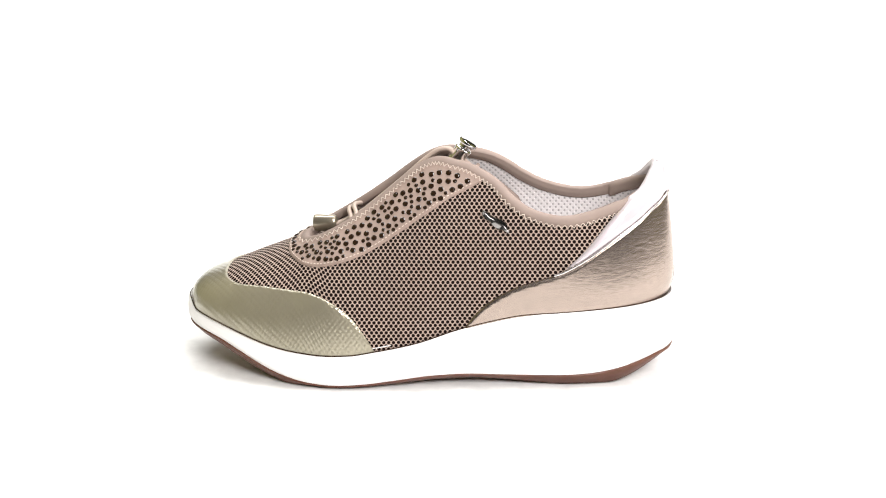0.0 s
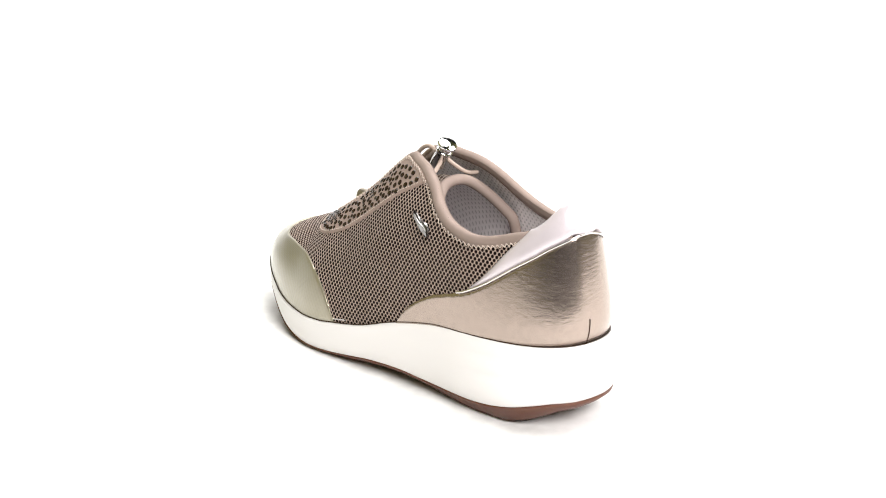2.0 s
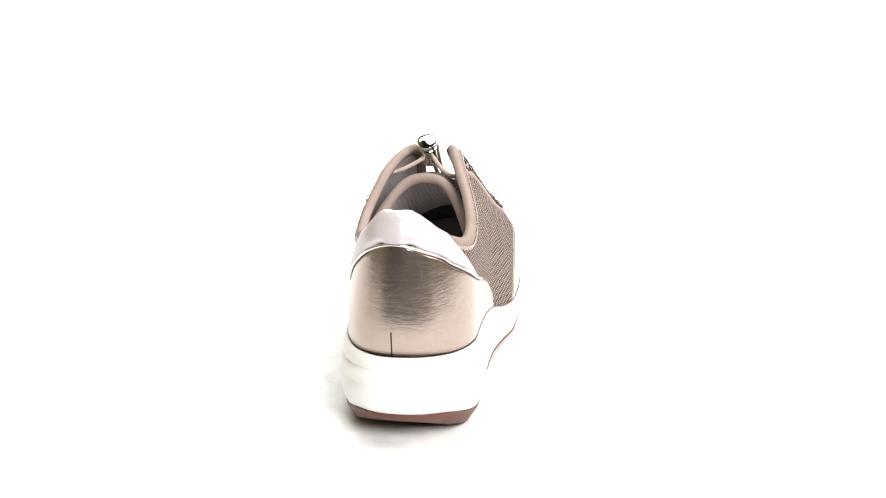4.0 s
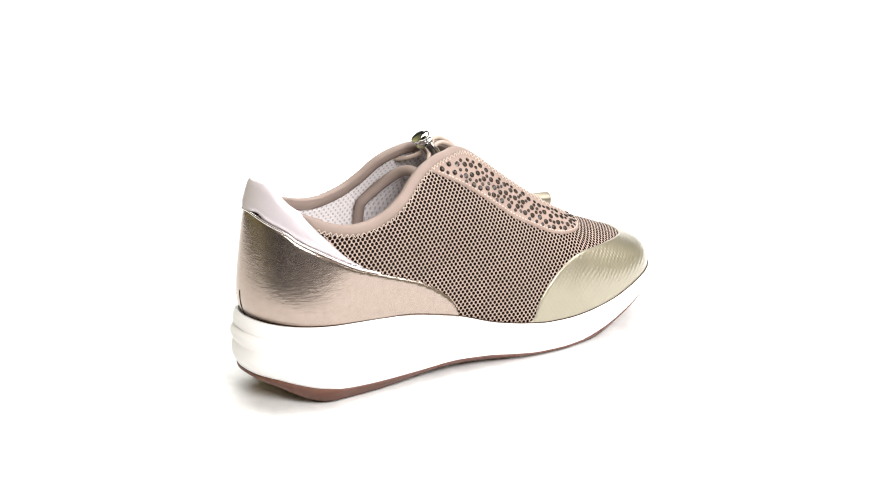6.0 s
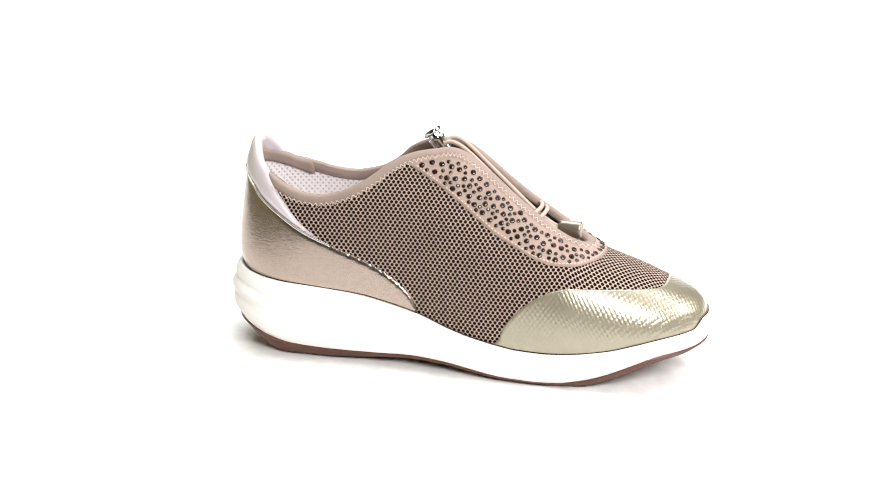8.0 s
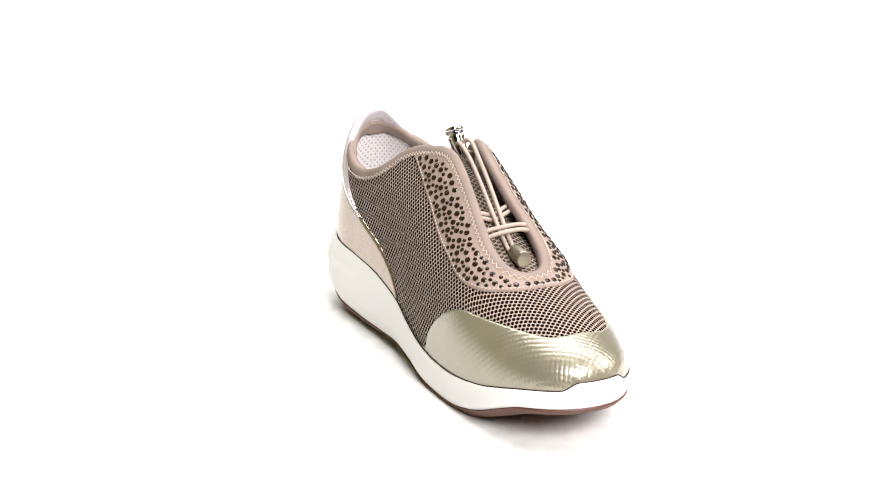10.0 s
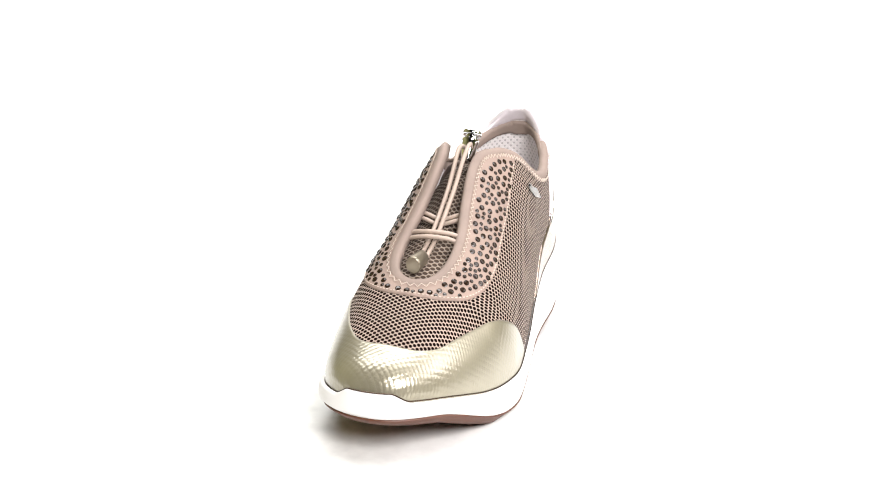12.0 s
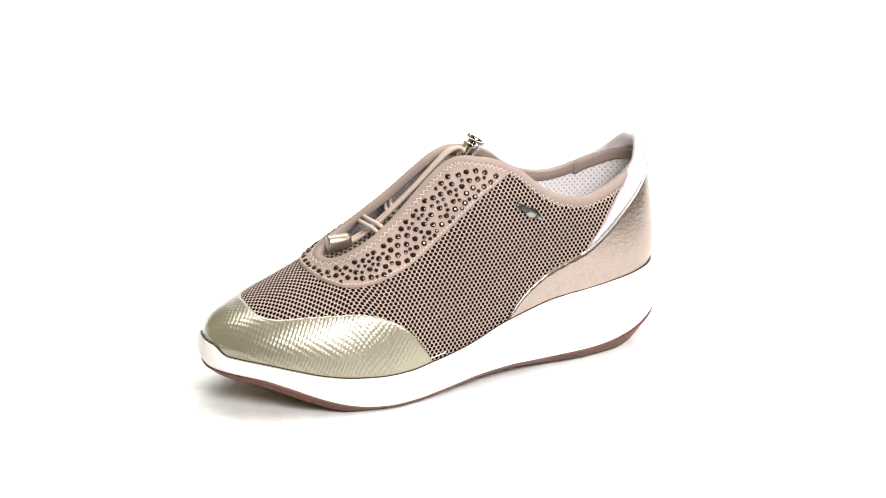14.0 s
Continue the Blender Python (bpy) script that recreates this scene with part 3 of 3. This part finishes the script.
def stitches(parent):
    """Zigzag stitching round the collar and running stitches round the crystal panel."""
    verts, faces = [], []

    def add(v, f):
        base = len(verts)
        verts.extend(v)
        faces.extend([tuple(i + base for i in q) for q in f])

    for line, tang in along(OPENING, 1.45, lambda x, a: (x < 108) & (x > -140)):
        zig = []
        for i, (p, t) in enumerate(zip(line, tang)):
            _, n = stand(p, 0)
            side = np.cross(n, t)
            # the opening is walked with its hollow on one side: test which way leads out of it
            probe = p + side * 3
            k = int(((POINT - probe) ** 2).sum(1).argmin())
            if f_open[k] < 0:
                side = -side
            depth = 5.0 if i % 2 else 6.9
            q, n = stand(p + side * depth, 2.0 if i % 2 else 1.25)
            zig.append(q)
        for a, b in zip(zig[:-1], zig[1:]):
            if np.linalg.norm(a - b) < 7:
                add(*tube([a, (a + b) / 2 + np.array([0, 0, 0.12]), b], 0.21, 5))
    mesh_object("zigzag_stitching", verts, faces, M_THREAD, parent, "cream zigzag stitching")
    verts, faces = [], []
    for line, tang in along(PANEL, 1.15, lambda x, a: (x < 22)):
        pts = []
        for p, t in zip(line, tang):
            _, n = stand(p, 0)
            side = np.cross(n, t)
            k = int(((POINT - (p + side * 3)) ** 2).sum(1).argmin())
            if f_panel[k] < 0:
                side = -side
            pts.append(stand(p + side * 1.7, 1.05)[0])
        for i in range(0, len(pts) - 1, 2):
            if np.linalg.norm(pts[i] - pts[i + 1]) < 4:
                add(*tube([pts[i], pts[i + 1]], 0.3, 5))
    mesh_object("panel_stitching", verts, faces, M_THREAD, parent, "fine cream running stitch")


def crystals(panel):
    """Smoky crystals of two sizes, scattered over the panel."""
    pick = random.Random(7)
    room = []
    while len(room) < 12000:
        x, a = pick.uniform(-90, 21), pick.uniform(40, 140)
        k = int(np.abs(GX - x).argmin()) * NP + int(np.abs(GP - a).argmin())
        if f_panel[k] > 3.0 and f_open[k] > 9.0:
            room.append((x, a, k))
    meshes = []
    for r in (1.7, 1.2):
        verts, faces = [], []
        for rad, h in ((1.0, -0.2), (0.97, 0.12), (0.72, 0.34), (0.4, 0.42)):
            for k in range(8):
                a = 2 * math.pi * (k + 0.5 * (rad < 0.9)) / 8
                verts.append((r * rad * math.cos(a), r * rad * math.sin(a), r * h))
        for i in range(3):
            for k in range(8):
                l = (k + 1) % 8
                faces.append((i * 8 + k, i * 8 + l, (i + 1) * 8 + l, (i + 1) * 8 + k))
        faces.append(tuple(range(24, 32)))
        ob = mesh_object("rhinestone", verts, faces, M_STONE, panel, flat=True)
        meshes.append(ob)
    taken = []
    for size, r, most in ((0, 1.7, 150), (1, 1.2, 298)):
        for x, a, k in room:
            if len(taken) >= most:
                break
            p = upper(x, a)
            if all((p - q) @ (p - q) > (r + s + (1.2 if size == 0 else 0.35)) ** 2 for q, s in taken):
                taken.append((p, r))
                first = not meshes[size].get("used")
                ob = meshes[size] if first else new("rhinestone", meshes[size].data)
                meshes[size]["used"] = 1
                ob.parent = panel
                q = p + NORMAL[k] * 1.0
                turn = Vector(NORMAL[k]).to_track_quat("Z", "X").to_matrix().to_4x4()
                ob.matrix_basis = Matrix.Translation(Vector(q) / 1000) @ turn @ pose(0, 0, 0, pick.uniform(-4, 4), pick.uniform(-4, 4), pick.uniform(0, 40))
    for ob in meshes:
        del ob["used"]


def tongue(parent):
    """Loose mesh tongue that sinks away from the throat, with a rolled edge, and the insole below it."""
    drop = curve([(-95, 2.0), (-75, 4.0), (-55, 8.0), (-30, 14.0), (0, 19.0), (22, 20.0), (60, 20.0)])
    nx, na = 60, 56
    face, cloth = [], []
    edge = []
    for j, a in enumerate(np.linspace(20, 160, na)):
        end = min(40, 20 + 19 * (abs(a - 90) / 52) ** 2)
        for x in np.linspace(-92, end, nx):
            p = upper(x, a)
            up = np.sin(np.radians(a)) ** 1.4
            inward = 1 - (0.10 + 0.05 * smooth(-60, 10, x))
            q = np.array([p[0], lean(x) * up + (p[1] - lean(x) * up) * inward, p[2] - 2.5 - (drop(x) - 2.5) * up])
            face.append(q)
            cloth.append((x, a * 0.6))
        edge.append(face[-1])
    face = np.array(face)
    n = len(face)
    faces = []
    for j in range(na - 1):
        for i in range(nx - 1):
            k = j * nx + i
            faces.append((k, k + 1, k + nx + 1, k + nx))
            faces.append((k + n, k + nx + n, k + nx + 1 + n, k + 1 + n))
    rim = [j * nx for j in range(na)], [j * nx + nx - 1 for j in range(na)], list(range(nx)), [(na - 1) * nx + i for i in range(nx)]
    for r in rim:
        faces += [(a, b, b + n, a + n) for a, b in zip(r[:-1], r[1:])]
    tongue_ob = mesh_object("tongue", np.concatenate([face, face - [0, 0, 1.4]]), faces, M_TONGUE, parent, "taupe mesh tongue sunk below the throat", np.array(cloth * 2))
    skin = [q for q in faces[:2 * (na - 1) * (nx - 1):2]]
    mesh_object("tongue_lining", face - [0, 0, 1.9], skin, M_LINING, tongue_ob, "pale underside of the tongue", np.array(cloth))
    verts, faces = [], []
    for back_by, wide in ((5.0, 9.0), (8.0, 13.0), (11.0, 7.0)):
        ends_y = np.linspace(-wide / 2, wide / 2, 9)
        base = len(verts)
        for y in ends_y:
            for dx in (-0.6, 0.6):
                x = 20 - back_by + dx
                row = face[np.argmin((face[:, 0] - x) ** 2 + (face[:, 1] - y) ** 2)]
                verts.append((x, y, row[2] - 2.5))
        faces += [(base + 2 * i, base + 2 * i + 1, base + 2 * i + 3, base + 2 * i + 2) for i in range(8)]
    mesh_object("printed_mark", verts, faces, M_GUM, tongue_ob, "faded dark print under the tongue")
    v, f = tube(np.array(edge) + [1.5, 0, -0.6], 3.1, 12)
    mesh_object("tongue_binding", v, f, M_BIND, tongue_ob, "rolled beige edge of the tongue")
    # insole
    rings = [sole_ring(d, lambda p, h=h: feather(p[:, 0]) + h, 120) for d, h in ((-2.5, 3.0), (-3.0, 6.0), (-8.0, 7.0), (-16.0, 6.6))]
    mesh_object("insole", *loft(rings), M_INSOLE, parent, "grey cloth insole")


def lacing(parent):
    """Elastic cord, the sprung chrome lock and the clamp at the cord's end."""
    foot, top = (5.6, -0.5, 117.8), (18.0, -1.0, 134.6)
    v, f = lathe([(3.6, 0), (4.3, 0.6), (4.4, 4), (4.6, 11.2), (5.0, 11.8), (5.0, 13.0), (4.6, 13.5), (3.6, 13.8), (3.5, 15.6)])
    lock = mesh_object("cord_lock", placed(v, foot, top), f, M_CHROME, parent, "polished chrome cord lock standing in the throat", sharp=35)
    v, f = lathe([(3.5, 15.4), (5.0, 15.7), (5.5, 16.3), (5.6, 17.2), (5.3, 18.0), (4.4, 18.5), (2.6, 18.8), (0.3, 18.9)])
    mesh_object("button", placed(v, foot, top), f, M_CHROME, lock, "flat chrome push button", sharp=35)
    strands = [[(9, -2.6, 124), (5, -3.3, 128.3), (-1, -3.6, 127.5), (-9, -3.2, 121.5), (-21, -3.0, 110.5), (-34, -2.0, 99), (-46, -0.8, 88.8), (-56, 0.4, 82.5), (-62, 0.6, 80.5)],
               [(9, 1.6, 124), (5, 2.0, 127.0), (-1, 2.0, 125.6), (-9, 1.4, 119.5), (-21, 1.2, 108.5), (-34, 1.9, 97.5), (-46, 2.8, 88.3), (-56, 3.9, 82.3), (-62, 3.8, 80.5)],
               [(10.5, -2.0, 123.5), (13, -4.0, 121), (16.5, -10.5, 117.5), (19, -16, 115.5), (20, -20, 114.5)],
               [(10.5, 1.2, 123.5), (13, 3.4, 120.5), (16.5, 8.5, 115.8), (19, 12.5, 113.8), (20, 17.5, 113.5)],
               [(-45.5, -15.5, 89.5), (-47, -9, 91.6), (-49, -2, 92.6), (-49.3, 4, 92.4), (-47.5, 11, 91.0), (-46, 17, 88.5)],
               [(-48.5, -15.5, 87.0), (-50, -9, 89.5), (-52, -2, 90.6), (-52.2, 4, 90.4), (-50.5, 11, 88.6), (-49, 17, 86.0)],
               [(-29, -15, 99), (-31, -8, 97.2), (-33, 1, 94.8), (-32, 9, 96.6), (-30, 16, 98)],
               [(-32, -15, 97), (-34, -8, 95), (-36, 1, 92.6), (-35, 9, 94.4), (-33, 16, 96)]]
    for s in strands:
        v, f = tube(spline(s, 8), 1.25, 10)
        mesh_object("elastic_cord", v, f, M_CORD, parent)
    v, f = lathe([(2.6, 0), (3.6, 0.6), (4.1, 2.2), (4.2, 6), (4.5, 11.4), (4.4, 12.2), (4.0, 12.6), (3.2, 12.4), (0.3, 12.3)], 20)
    v = v * np.array([1.12, 0.95, 1.08])
    clamp = mesh_object("cord_clamp", placed(v, (-59.5, 2.2, 81.5), (-73, 3.2, 80.6)), f, M_CLAMP, parent, "bronze metal clamp on the cord's end")


def trims(parent):
    """Piping over the counter, the seam at the back and the metal badge."""
    a = rounded([(66, 9.6), (72, 10.5), (86, 14.1), (102, 19.4), (113, 23.2), (120, 26.2), (127, 29.2), (131.45, 31.7)], closed=False)
    b = rounded([(131.45, 148.3), (127, 151.3), (118, 154.8), (113, 157.3), (101, 160.8), (83, 165.1), (70, 167.4), (66, 168.1)], closed=False)
    line = np.array([on_last(x, ph, 1.5)[0] for x, ph in np.concatenate([a, b])])
    line = np.array([p for i, p in enumerate(line) if i == 0 or np.linalg.norm(p - line[i - 1]) > 0.4])
    v, f = tube(line, 0.75, 8)
    mesh_object("piping", v, f, M_PIPING, parent, "thin silver piping above the heel counter")
    seam = [(HEEL + float(back(z)) + 1.0, -0.6, z) for z in np.linspace(47.5, 63, 12)]
    v, f = tube(seam, 0.42, 6)
    mesh_object("heel_seam", v, f, M_SEAM_SHADE, parent, "short dark seam at the back")
    # badge: a slim leaf of metal lying on the mesh
    p0, n = on_last(33.6, 31.6, 0.9)
    p1, _ = on_last(26.4, 37.2, 0.9)
    p2, _ = on_last(40.6, 25.2, 0.9)
    way = (p2 - p1) / np.linalg.norm(p2 - p1)
    side = np.cross(n, way)
    half = np.linalg.norm(p2 - p1) / 2
    verts, faces = [], []
    rows = 15
    for i in range(rows):
        t = -1 + 2 * i / (rows - 1)
        w = 2.5 * (1 - abs(t) ** 2.0) ** 0.8 * (1 + 0.25 * math.sin(5 * t)) + 0.15
        bow = 1.1 * math.sin(2.6 * t)
        for s, h in ((-1, 0.0), (-0.8, 0.9), (0.1, 1.3), (0.25, 0.7), (0.8, 0.9), (1, 0.0)):
            verts.append(p0 + way * (half * t) + side * (s * w + bow) + n * h)
    for i in range(rows - 1):
        for k in range(5):
            a = i * 6 + k
            faces.append((a, a + 1, a + 7, a + 6))
        faces.append((i * 6 + 5, i * 6, i * 6 + 6, i * 6 + 11))
    faces += [tuple(range(6))[::-1], tuple(range((rows - 1) * 6, rows * 6))]
    mesh_object("badge", verts, faces, M_BADGE, parent, "small leaf-shaped dark nickel badge")


trims(sneaker)
lacing(sneaker)
tongue(sneaker)
stitches(sneaker)
crystals(next(o for o in sneaker.children if o.name == "crystal_panel"))


def motions():
    """The sneaker turns clockwise about the studio's axis at about 23.5 degrees a second."""
    turn = [(0, 0.00), (0.5, -11.25), (1, -22.46), (1.5, -34.12), (2, -45.91), (2.5, -58.03), (3, -69.64), (3.5, -81.43), (4.25, -99.14), (5, -116.92), (5.8, -135.89), (6.5, -152.44), (7.2, -169.60), (7.9, -186.81), (8.6, -204.01), (9.3, -221.21), (10, -237.13), (10.5, -248.65), (11, -260.37), (11.5, -271.84), (12, -283.29), (12.5, -295.10), (13, -306.53), (13.5, -318.12), (14, -329.49)]
    lean_in, cx, cy = 5.6, -0.0045, -0.009
    rows = []
    for t, a in turn:
        c, s = math.cos(radians(a)), math.sin(radians(a))
        rows.append((t, pose(c * cx - s * cy, s * cx + c * cy, 0, 0, 0, a - lean_in)))
    walk(sneaker, rows)


motions()
